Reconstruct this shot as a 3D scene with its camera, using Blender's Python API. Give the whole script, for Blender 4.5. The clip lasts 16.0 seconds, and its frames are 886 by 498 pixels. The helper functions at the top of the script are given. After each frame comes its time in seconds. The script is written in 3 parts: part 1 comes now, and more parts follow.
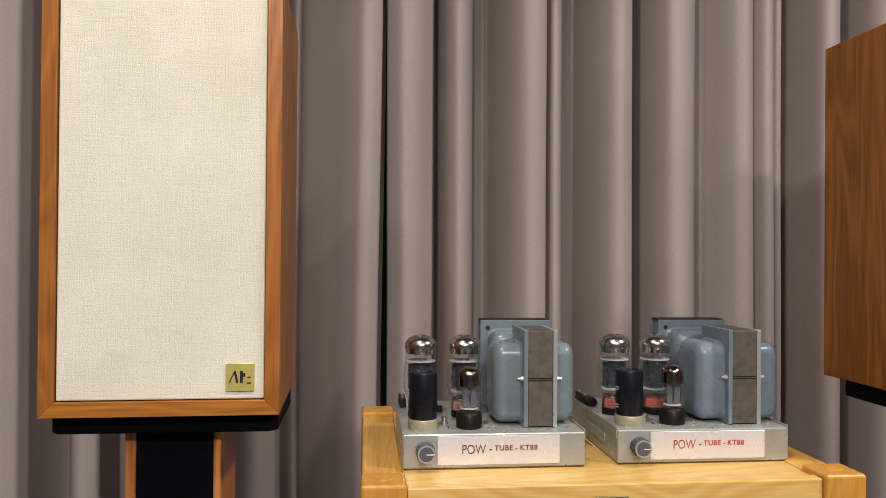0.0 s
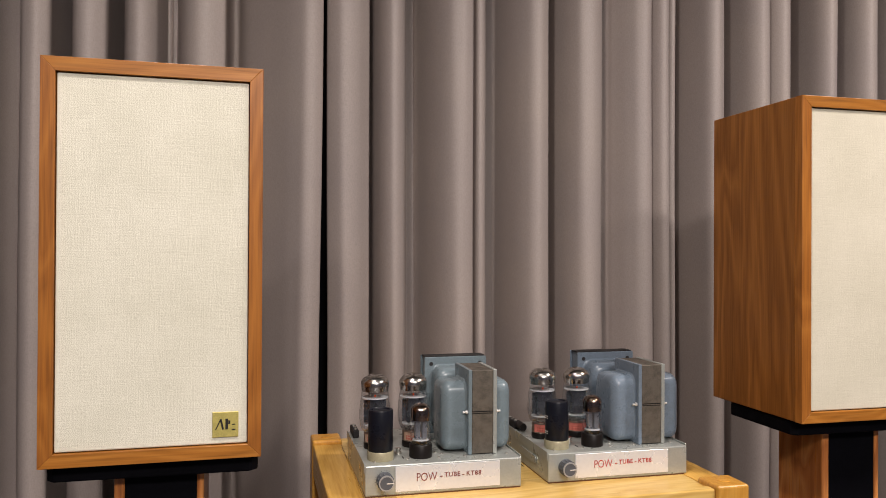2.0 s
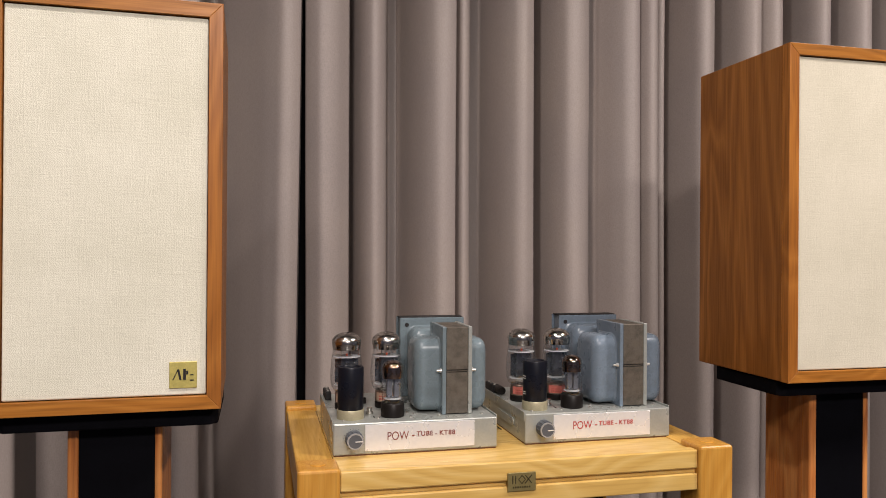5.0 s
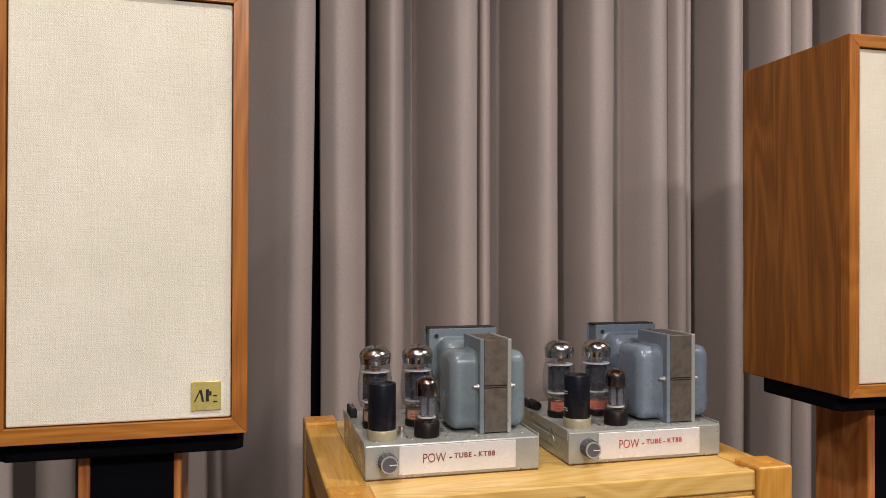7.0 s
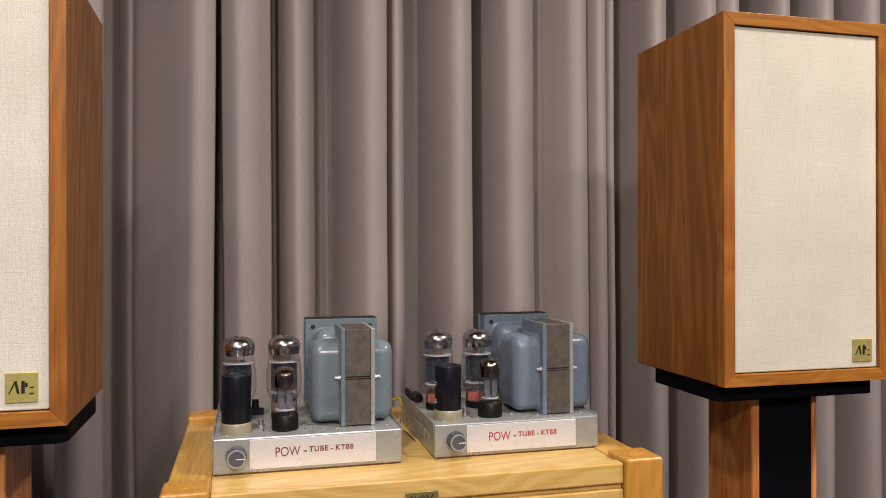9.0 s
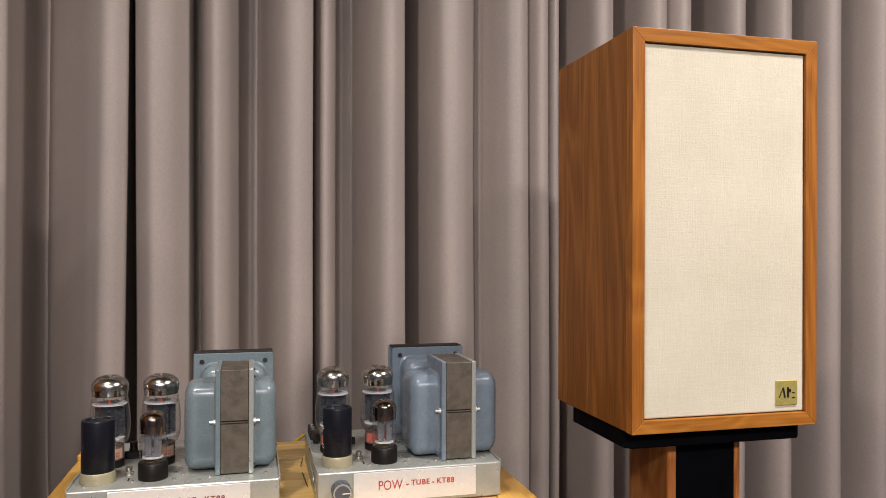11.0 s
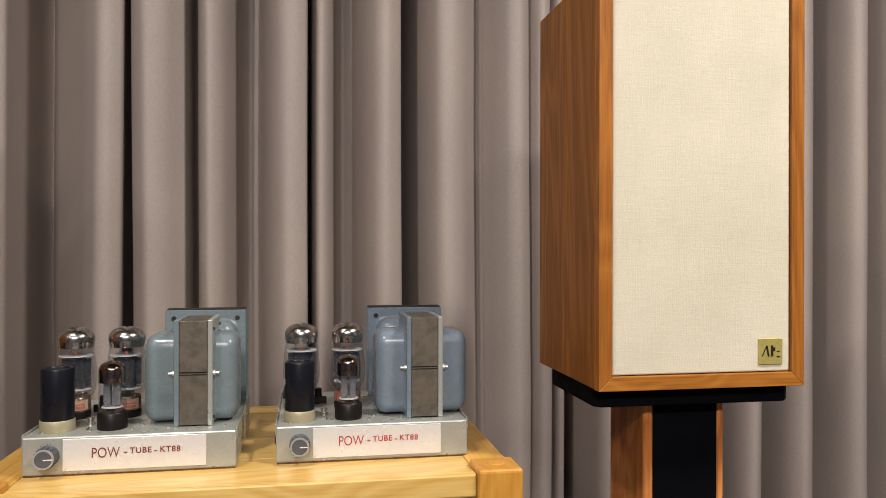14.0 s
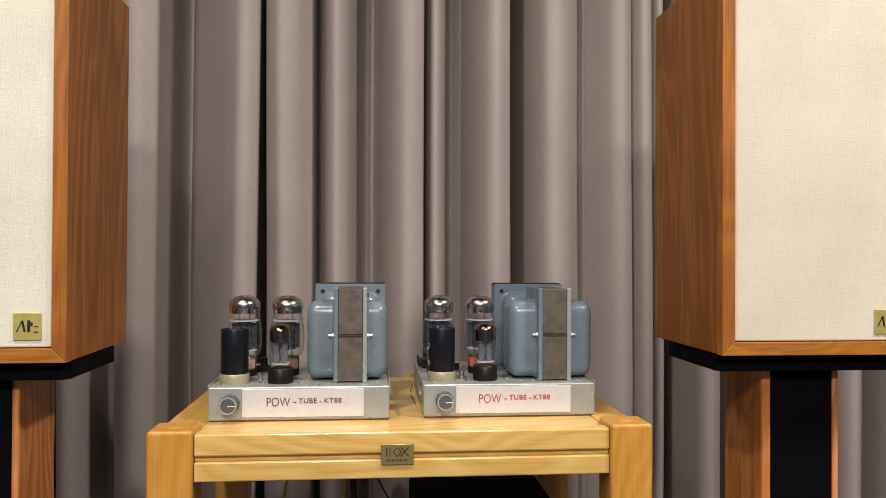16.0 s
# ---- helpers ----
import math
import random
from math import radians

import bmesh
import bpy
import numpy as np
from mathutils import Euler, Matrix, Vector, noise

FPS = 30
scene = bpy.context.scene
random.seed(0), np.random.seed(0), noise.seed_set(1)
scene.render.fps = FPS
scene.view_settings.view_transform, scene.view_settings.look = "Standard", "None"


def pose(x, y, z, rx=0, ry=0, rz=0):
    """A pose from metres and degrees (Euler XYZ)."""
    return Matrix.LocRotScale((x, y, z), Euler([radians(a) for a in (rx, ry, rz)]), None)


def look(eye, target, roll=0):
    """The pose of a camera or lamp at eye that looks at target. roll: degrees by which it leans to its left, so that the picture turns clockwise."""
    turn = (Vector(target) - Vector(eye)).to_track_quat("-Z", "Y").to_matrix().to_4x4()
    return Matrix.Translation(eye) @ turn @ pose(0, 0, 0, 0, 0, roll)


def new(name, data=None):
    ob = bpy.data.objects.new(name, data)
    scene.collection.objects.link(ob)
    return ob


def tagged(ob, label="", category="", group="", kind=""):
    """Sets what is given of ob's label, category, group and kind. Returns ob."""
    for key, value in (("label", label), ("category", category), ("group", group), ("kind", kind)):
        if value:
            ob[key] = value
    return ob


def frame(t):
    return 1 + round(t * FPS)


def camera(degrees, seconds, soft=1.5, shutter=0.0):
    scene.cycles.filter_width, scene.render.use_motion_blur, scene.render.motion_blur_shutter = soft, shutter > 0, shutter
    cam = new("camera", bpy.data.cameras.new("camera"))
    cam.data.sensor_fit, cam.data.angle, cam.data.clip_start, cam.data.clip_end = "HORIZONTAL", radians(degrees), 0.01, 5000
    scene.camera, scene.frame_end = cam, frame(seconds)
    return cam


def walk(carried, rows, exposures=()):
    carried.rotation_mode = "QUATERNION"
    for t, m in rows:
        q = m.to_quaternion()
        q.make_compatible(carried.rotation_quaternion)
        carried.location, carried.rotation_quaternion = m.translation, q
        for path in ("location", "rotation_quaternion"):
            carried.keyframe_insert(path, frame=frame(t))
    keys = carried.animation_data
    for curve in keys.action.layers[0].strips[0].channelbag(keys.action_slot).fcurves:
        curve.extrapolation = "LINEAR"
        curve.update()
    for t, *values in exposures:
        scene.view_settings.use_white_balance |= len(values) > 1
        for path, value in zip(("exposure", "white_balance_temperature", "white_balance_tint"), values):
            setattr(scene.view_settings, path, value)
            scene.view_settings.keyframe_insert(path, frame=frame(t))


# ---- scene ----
cam = camera(60.8, 16.0, soft=0.9)
PATH = [
    (0, (0.0, 0.041, 1.025), (0.208, 2.03, 1.038), 0.5),
    (0.5, (-0.053, 0.056, 1.053), (0.329, 2.019, 1.062), 0.6),
    (1, (-0.101, 0.004, 1.077), (0.364, 1.95, 1.085), 0.4),
    (1.5, (-0.131, -0.05, 1.1), (0.352, 1.891, 1.115), 0.4),
    (2, (-0.12, -0.108, 1.118), (0.353, 1.835, 1.131), 0.3),
    (2.5, (-0.106, -0.142, 1.108), (0.385, 1.796, 1.121), 0.2),
    (3, (-0.063, -0.181, 1.107), (0.417, 1.76, 1.111), 0.2),
    (3.5, (-0.032, -0.193, 1.082), (0.465, 1.745, 1.095), 0.2),
    (4, (0.001, -0.187, 1.06), (0.502, 1.749, 1.072), 0.2),
    (4.5, (-0.003, -0.144, 1.061), (0.488, 1.795, 1.059), 0.4),
    (5, (-0.062, -0.069, 1.039), (0.413, 1.874, 1.043), 0.4),
    (7.5, (-0.114, 0.044, 1.047), (0.386, 1.98, 1.057), 0.2),
    (8, (-0.035, 0.033, 1.034), (0.458, 1.971, 1.042), 0.1),
    (8.5, (0.041, 0.019, 1.015), (0.525, 1.96, 1.045), -0.1),
    (9, (0.117, 0.027, 1.029), (0.614, 1.964, 1.032), -0.1),
    (9.5, (0.186, 0.047, 1.029), (0.707, 1.978, 1.029), 0.3),
    (10, (0.275, 0.064, 1.043), (0.768, 2.002, 1.039), -0.0),
    (12.5, (0.341, 0.084, 1.104), (0.839, 2.021, 1.126), 0.4),
    (13, (0.376, 0.094, 1.078), (0.887, 2.027, 1.084), 0.1),
    (13.5, (0.402, 0.094, 1.046), (0.902, 2.031, 1.05), 0.1),
    (14, (0.456, 0.077, 1.009), (0.807, 2.046, 1.008), 0.1),
    (14.5, (0.481, 0.06, 0.98), (0.697, 2.048, 0.969), 0.1),
    (15, (0.436, 0.052, 0.942), (0.634, 2.042, 0.966), 0.3),
    (15.5, (0.367, 0.037, 0.96), (0.552, 2.028, 0.948), 0.3),
    (16, (0.323, -0.026, 0.955), (0.51, 1.965, 0.976), 0.3),
]
walk(cam, [(t, look(eye, target, roll)) for t, eye, target, roll in PATH], (
    (0.0, -0.11, 6500, 11), (0.6, -0.17, 6500, 12), (2.0, -0.13, 6500, 13), (5.0, -0.13, 6500, 13.5), (8.0, -0.23, 6450, 14.5), (10.0, -0.09, 6400, 14),
    (12.5, 0.02, 6570, 9), (13.5, -0.04, 6600, 9), (14.5, -0.02, 6500, 9.5), (16.0, 0.0, 6420, 10)))

# ---- light ----
world = bpy.data.worlds.new("room_world")
scene.world = world
world.use_nodes = True
world.node_tree.nodes["Background"].inputs[0].default_value = (0.8, 0.85, 1.0, 1)
world.node_tree.nodes["Background"].inputs[1].default_value = 0.012
CEIL = 2.75


def ceiling_lamp(x, y, watts, size, colour=(1.0, 0.915, 0.85)):
    data = bpy.data.lights.new("ceiling_spot", "AREA")
    data.shape, data.size, data.energy, data.color = "DISK", size, watts, colour
    ob = new("ceiling_spot", data)
    ob.matrix_world = pose(x, y, CEIL - 0.03, 0, 0, 0)
    return ob


for lamp_x, lamp_y, watts, size in ((1.85, 0.30, 72, 0.3), (-0.25, 0.42, 29, 0.14), (-1.05, -0.75, 22, 0.34), (0.95, -2.2, 54, 0.6), (0.05, -2.2, 148, 0.8)):
    ceiling_lamp(lamp_x, lamp_y, watts, size)


# ---- materials ----
def mat(name, colour=(0.5, 0.5, 0.5), rough=0.5, metal=0.0):
    m = bpy.data.materials.new(name)
    m.use_nodes = True
    b = m.node_tree.nodes["Principled BSDF"]
    b.inputs["Base Color"].default_value = (*colour, 1)
    b.inputs["Roughness"].default_value = rough
    b.inputs["Metallic"].default_value = metal
    return m, m.node_tree, b


def node(nt, kind, **values):
    n = nt.nodes.new(kind)
    for k, v in values.items():
        n.inputs[k].default_value = v
    return n


def coords(nt, scale=(1, 1, 1), rot=(0, 0, 0), per_object=0.0):
    tc = nt.nodes.new("ShaderNodeTexCoord")
    mp = node(nt, "ShaderNodeMapping", Scale=scale, Rotation=rot)
    if per_object:
        oi = nt.nodes.new("ShaderNodeObjectInfo")
        mul = nt.nodes.new("ShaderNodeMath")
        mul.operation = "MULTIPLY"
        mul.inputs[1].default_value = per_object
        nt.links.new(oi.outputs["Random"], mul.inputs[0])
        add = nt.nodes.new("ShaderNodeVectorMath")
        nt.links.new(tc.outputs["Object"], add.inputs[0])
        nt.links.new(mul.outputs[0], add.inputs[1])
        nt.links.new(add.outputs[0], mp.inputs["Vector"])
    else:
        nt.links.new(tc.outputs["Object"], mp.inputs["Vector"])
    return mp.outputs[0]


def noise_tex(nt, vec, scale, detail=4, rough=0.55, dist=0.0):
    n = node(nt, "ShaderNodeTexNoise", Scale=scale, Detail=detail, Roughness=rough, Distortion=dist)
    nt.links.new(vec, n.inputs["Vector"])
    return n.outputs["Fac"]


def ramp(nt, fac, *stops):
    r = nt.nodes.new("ShaderNodeValToRGB")
    while len(r.color_ramp.elements) < len(stops):
        r.color_ramp.elements.new(0.5)
    for e, (p, c) in zip(r.color_ramp.elements, stops):
        e.position, e.color = p, (*c, 1) if len(c) == 3 else (c[0], c[0], c[0], 1)
    nt.links.new(fac, r.inputs[0])
    return r.outputs[0]


def mix(nt, a, b, fac, kind="MIX"):
    m = nt.nodes.new("ShaderNodeMix")
    m.data_type, m.blend_type = "RGBA", kind
    if isinstance(fac, float):
        m.inputs[0].default_value = fac
    else:
        nt.links.new(fac, m.inputs[0])
    nt.links.new(a, m.inputs[6])
    nt.links.new(b, m.inputs[7])
    return m.outputs[2]


def math_node(nt, op, a, b):
    m = nt.nodes.new("ShaderNodeMath")
    m.operation = op
    for k, v in enumerate((a, b)):
        if isinstance(v, (int, float)):
            m.inputs[k].default_value = v
        else:
            nt.links.new(v, m.inputs[k])
    return m.outputs[0]


def bump(nt, bsdf, height, strength=0.2, dist=0.001):
    b = node(nt, "ShaderNodeBump", Strength=strength, Distance=dist)
    nt.links.new(height, b.inputs["Height"])
    nt.links.new(b.outputs[0], bsdf.inputs["Normal"])


def wood(name, dark, mid, light, axis="z", rings=38.0, swirl=0.55, rough=0.38, streak=0.5, per_object=0.0, coat=0.0, heart=None):
    """Sawn wood: growth rings pulled out along the grain, fine pores, slow change of tone."""
    m, nt, b = mat(name, mid, rough)
    long = {"x": (0.07, 1, 1), "y": (1, 0.07, 1), "z": (1, 1, 0.07)}[axis]
    base = coords(nt, long, per_object=per_object)
    slow = noise_tex(nt, base, 5.5, 2, 0.5)
    fig = noise_tex(nt, coords(nt, tuple(v * 1.0 if v == 1 else 0.22 for v in long), per_object=per_object), 4.0, 3, 0.5, 0.4)
    sep = nt.nodes.new("ShaderNodeSeparateXYZ")
    nt.links.new(base, sep.inputs[0])
    across = math_node(nt, "ADD", sep.outputs[0 if axis != "x" else 1], sep.outputs[1 if axis == "z" else 2])
    if heart:
        cu, cv = heart
        du, dv = math_node(nt, "SUBTRACT", sep.outputs[1], cu), math_node(nt, "SUBTRACT", sep.outputs[2], cv)
        across = math_node(nt, "SQRT", math_node(nt, "ADD", math_node(nt, "MULTIPLY", du, du), math_node(nt, "MULTIPLY", dv, dv)), 0)
    phase = math_node(nt, "ADD", math_node(nt, "MULTIPLY", across, rings), math_node(nt, "MULTIPLY", fig, rings * swirl))
    ring = math_node(nt, "FRACT", phase, 0)
    half = tuple(0.3 * p + 0.7 * q for p, q in zip(dark, mid))
    tone = ramp(nt, ring, (0.0, half), (0.3, mid), (0.62, light), (0.92, mid), (1.0, half))
    fine = noise_tex(nt, coords(nt, tuple(v if v == 1 else 0.03 for v in long), per_object=per_object), 260, 3, 0.6)
    pores = ramp(nt, fine, (0.33, dark), (0.52, mid), (0.75, light))
    col = mix(nt, tone, pores, streak)
    shade = ramp(nt, slow, (0.25, (0.72, 0.70, 0.66)), (0.75, (1.16, 1.15, 1.12)))
    col = mix(nt, col, shade, 0.8, "MULTIPLY")
    nt.links.new(col, b.inputs["Base Color"])
    nt.links.new(ramp(nt, fine, (0.3, (rough + 0.12,)), (0.7, (rough - 0.06,))), b.inputs["Roughness"])
    b.inputs["Coat Weight"].default_value = coat
    b.inputs["Specular IOR Level"].default_value = 0.32
    bump(nt, b, fine, 0.12, 0.0006)
    return m


def cloth(name, colours, thread, slub=0.5, depth=0.5):
    """Plain-woven linen: crossing threads, thick slubs along both ways, slow unevenness."""
    m, nt, b = mat(name, colours[1], 0.95)
    v = coords(nt)
    wob = noise_tex(nt, v, 60, 2)
    sep = nt.nodes.new("ShaderNodeSeparateXYZ")
    nt.links.new(v, sep.inputs[0])
    k = 2 * math.pi / thread
    wx = math_node(nt, "SINE", math_node(nt, "ADD", math_node(nt, "MULTIPLY", sep.outputs[0], k), math_node(nt, "MULTIPLY", wob, 26.0)), 0)
    wz = math_node(nt, "SINE", math_node(nt, "ADD", math_node(nt, "MULTIPLY", sep.outputs[2], k), math_node(nt, "MULTIPLY", wob, 26.0)), 0)
    weave = math_node(nt, "ADD", math_node(nt, "MULTIPLY", math_node(nt, "MULTIPLY", wx, wz), 0.22), 0.5)
    knots = noise_tex(nt, v, 0.62 / thread, 2, 0.7)
    weave = math_node(nt, "ADD", math_node(nt, "MULTIPLY", weave, 0.5), math_node(nt, "MULTIPLY", knots, 0.5))
    slub_h = noise_tex(nt, coords(nt, (0.06, 1, 1)), 420, 3, 0.6)
    slub_v = noise_tex(nt, coords(nt, (1, 1, 0.06)), 420, 3, 0.6)
    grain = math_node(nt, "MULTIPLY", math_node(nt, "ADD", slub_h, slub_v), 0.5)
    h = math_node(nt, "ADD", math_node(nt, "MULTIPLY", weave, 1 - slub), math_node(nt, "MULTIPLY", grain, slub * 1.4))
    col = ramp(nt, h, (0.22, colours[0]), (0.5, colours[1]), (0.85, colours[2]))
    patch = ramp(nt, noise_tex(nt, v, 7, 3), (0.3, (0.93, 0.93, 0.90)), (0.7, (1.04, 1.04, 1.03)))
    nt.links.new(mix(nt, col, patch, 1.0, "MULTIPLY"), b.inputs["Base Color"])
    b.inputs["Sheen Weight"].default_value = 0.15
    bump(nt, b, h, depth, 0.0012)
    return m


def paint(name, colour, rough=0.4, metal=0.0, wear=0.12, scale=30.0, relief=0.08):
    """Painted or bare metal with dirt and small unevenness."""
    m, nt, b = mat(name, colour, rough, metal)
    v = coords(nt)
    a, c = noise_tex(nt, v, scale, 5, 0.6), noise_tex(nt, v, scale * 12, 3, 0.6)
    both = math_node(nt, "ADD", math_node(nt, "MULTIPLY", a, 0.65), math_node(nt, "MULTIPLY", c, 0.35))
    lo, hi = tuple(x * (1 - 2.2 * wear) for x in colour), tuple(min(1, x * (1 + wear)) for x in colour)
    nt.links.new(ramp(nt, both, (0.3, lo), (0.55, colour), (0.75, hi)), b.inputs["Base Color"])
    nt.links.new(ramp(nt, a, (0.3, (min(1, rough + 0.15),)), (0.7, (max(0.02, rough - 0.08),))), b.inputs["Roughness"])
    bump(nt, b, both, relief, 0.001)
    return m


SPEAKER_SIDE = wood("walnut_veneer", (0.105, 0.037, 0.005), (0.240, 0.085, 0.014), (0.365, 0.142, 0.029), "z", 14, 1.0, 0.40, 0.36, heart=(0.150, 0.010))
FRAME_V = wood("walnut_frame_upright", (0.150, 0.050, 0.006), (0.312, 0.110, 0.018), (0.43, 0.168, 0.031), "z", 42, 0.6, 0.36, 0.5, 3.0)
FRAME_H = wood("walnut_frame_cross", (0.165, 0.060, 0.006), (0.345, 0.129, 0.019), (0.46, 0.192, 0.036), "x", 42, 0.6, 0.36, 0.5, 3.0)
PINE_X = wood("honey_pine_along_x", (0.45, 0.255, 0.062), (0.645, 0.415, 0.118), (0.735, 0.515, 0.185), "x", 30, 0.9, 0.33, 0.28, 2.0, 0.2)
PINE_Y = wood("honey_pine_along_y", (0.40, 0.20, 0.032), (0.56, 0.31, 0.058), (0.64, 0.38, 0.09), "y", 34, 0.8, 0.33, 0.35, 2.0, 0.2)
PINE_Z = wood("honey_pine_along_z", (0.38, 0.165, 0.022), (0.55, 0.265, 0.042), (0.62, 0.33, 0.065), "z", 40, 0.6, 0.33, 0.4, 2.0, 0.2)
ROSEWOOD = wood("streaked_rosewood", (0.075, 0.018, 0.006), (0.48, 0.165, 0.042), (0.66, 0.29, 0.09), "z", 15, 1.0, 0.3, 0.3, 2.0, 0.3)
LINEN_COARSE = cloth("coarse_cream_linen", ((0.40, 0.382, 0.300), (0.645, 0.622, 0.515), (0.775, 0.752, 0.64)), 0.0021, 0.36, 1.0)
LINEN_FINE = cloth("fine_cream_linen", ((0.44, 0.405, 0.32), (0.56, 0.52, 0.415), (0.64, 0.60, 0.485)), 0.0016, 0.45, 0.55)
BAFFLE = paint("maroon_baffle", (0.060, 0.020, 0.018), 0.8)
BLACK_PAINT = paint("black_lacquer", (0.0025, 0.0025, 0.0038), 0.6, 0.0, 0.2, 20)
BLACK_PAINT.node_tree.nodes["Principled BSDF"].inputs["Specular IOR Level"].default_value = 0.05
BRASS = paint("aged_brass", (0.66, 0.56, 0.17), 0.45, 0.65, 0.2, 60, 0.12)
DULL_BRASS = paint("dull_brass", (0.38, 0.31, 0.13), 0.42, 0.85, 0.15, 60, 0.1)
PLAQUE_DARK = paint("tarnished_brass", (0.085, 0.065, 0.025), 0.5, 0.6, 0.2, 60)
PRINT_BLACK = paint("black_print", (0.012, 0.010, 0.008), 0.5)
CHASSIS = paint("pale_grey_hammered_paint", (0.41, 0.43, 0.40), 0.30, 0.45, 0.10, 22, 0.08)
GREEN_GREY = paint("green_grey_enamel", (0.147, 0.190, 0.210), 0.27, 0.0, 0.14, 26, 0.05)
BLUE_GREY = paint("blue_grey_enamel", (0.150, 0.192, 0.238), 0.27, 0.0, 0.14, 26, 0.05)
IRON = paint("rusty_lamination_steel", (0.150, 0.130, 0.104), 0.5, 0.6, 0.28, 55, 0.25)
COPPER = paint("copper_brown_plate", (0.16, 0.075, 0.04), 0.4, 0.5)
IRON_DARK = paint("dark_iron", (0.02, 0.018, 0.018), 0.6, 0.3, 0.2)
LABEL = paint("aluminium_label_plate", (0.73, 0.735, 0.74), 0.3, 0.35, 0.05, 14, 0.03)
RED_INK = paint("red_engraving", (0.16, 0.022, 0.018), 0.6)
CAN_BLACK = paint("black_capacitor_sleeve", (0.007, 0.008, 0.013), 0.30, 0.0, 0.2, 30)
CAN_RING = paint("ivory_capacitor_ring", (0.40, 0.36, 0.235), 0.35, 0.3, 0.12, 40)
BAKELITE = paint("brown_black_bakelite", (0.009, 0.007, 0.006), 0.38, 0.0, 0.2, 30)
for dull in (CAN_BLACK, BAKELITE):
    dull.node_tree.nodes["Principled BSDF"].inputs["Specular IOR Level"].default_value = 0.22
KNOB_GREY = paint("dark_grey_knob", (0.075, 0.082, 0.095), 0.42)
WHITE_MARK = paint("white_mark", (0.72, 0.70, 0.66), 0.5)
BOLT = paint("bright_zinc", (0.70, 0.70, 0.68), 0.3, 0.5)
RED_INK_FRESH = paint("bright_red_engraving", (0.36, 0.030, 0.026), 0.6)
RIM_GREY = paint("knob_rim", (0.36, 0.36, 0.36), 0.4, 0.3)
SILVER = paint("nickel", (0.62, 0.60, 0.55), 0.25, 0.9, 0.1, 60)
GETTER = paint("silvered_getter", (0.70, 0.66, 0.59), 0.17, 1.0, 0.35, 22, 0.03)
GETTER_BROWN = paint("brown_silvered_getter", (0.36, 0.25, 0.17), 0.10, 1.0, 0.4, 30, 0.03)
PLATE_GREY = paint("tube_anode", (0.33, 0.35, 0.39), 0.28, 0.7, 0.2, 50)
DARK_ANODE = paint("dark_grey_anode", (0.18, 0.19, 0.21), 0.25, 0.8, 0.2, 50)
MICA = paint("white_mica", (0.58, 0.59, 0.60), 0.45)
LABEL_TAN = paint("tan_base_label", (0.50, 0.34, 0.24), 0.5, 0.0, 0.15, 90)
LABEL_PINK = paint("pink_base_label", (0.62, 0.17, 0.13), 0.5, 0.0, 0.2, 90)
RED_LABEL = paint("red_base_print", (0.46, 0.11, 0.08), 0.5)
TUBE_METAL = paint("tube_base_metal", (0.30, 0.22, 0.17), 0.3, 0.8, 0.2, 50)
YELLOW_CABLE = paint("yellow_cable", (0.62, 0.42, 0.02), 0.45)
BLACK_CABLE = paint("black_cable", (0.012, 0.012, 0.012), 0.5)
# Unseen room shell: dark, cool colours keep the bounce light low and bluish.
WALL = paint("cool_grey_wall", (0.055, 0.062, 0.095), 0.9, 0.0, 0.03, 3)
DARK_WALL = paint("charcoal_wall", (0.02, 0.02, 0.024), 0.9, 0.0, 0.03, 3)
FLOOR = paint("brown_floor", (0.065, 0.055, 0.052), 0.5, 0.0, 0.15, 4)
CEILING = paint("dark_bounce_ceiling", (0.10, 0.10, 0.11), 0.9, 0.0, 0.02, 3)


def fabric():
    m, nt, b = mat("taupe_curtain_cloth", (0.3, 0.25, 0.22), 0.55)
    v = coords(nt)
    thread = noise_tex(nt, coords(nt, (1, 1, 0.12)), 900, 2, 0.6)
    weft = noise_tex(nt, coords(nt, (1, 1, 14)), 120, 2, 0.6)
    both = math_node(nt, "MULTIPLY", math_node(nt, "ADD", thread, weft), 0.5)
    col = ramp(nt, both, (0.25, (0.262, 0.226, 0.208)), (0.5, (0.335, 0.289, 0.264)), (0.78, (0.402, 0.348, 0.318)))
    slow = ramp(nt, noise_tex(nt, v, 3.0, 3), (0.3, (0.93, 0.93, 0.95)), (0.7, (1.05, 1.04, 1.02)))
    nt.links.new(mix(nt, col, slow, 1.0, "MULTIPLY"), b.inputs["Base Color"])
    b.inputs["Specular IOR Level"].default_value = 0.35
    bump(nt, b, both, 0.12, 0.0008)
    return m


CURTAIN = fabric()


def clear_glass():
    m = bpy.data.materials.new("tube_glass")
    m.use_nodes = True
    nt = m.node_tree
    nt.nodes.clear()
    out = nt.nodes.new("ShaderNodeOutputMaterial")
    clear = node(nt, "ShaderNodeBsdfTransparent", Color=(0.95, 0.96, 0.97, 1))
    gloss = node(nt, "ShaderNodeBsdfGlossy", Roughness=0.02)
    lw = nt.nodes.new("ShaderNodeLayerWeight")
    edge = math_node(nt, "ADD", math_node(nt, "MULTIPLY", math_node(nt, "POWER", lw.outputs["Facing"], 2.6), 0.55), 0.10)
    both = nt.nodes.new("ShaderNodeMixShader")
    nt.links.new(edge, both.inputs[0])
    nt.links.new(clear.outputs[0], both.inputs[1])
    nt.links.new(gloss.outputs[0], both.inputs[2])
    nt.links.new(both.outputs[0], out.inputs[0])
    return m


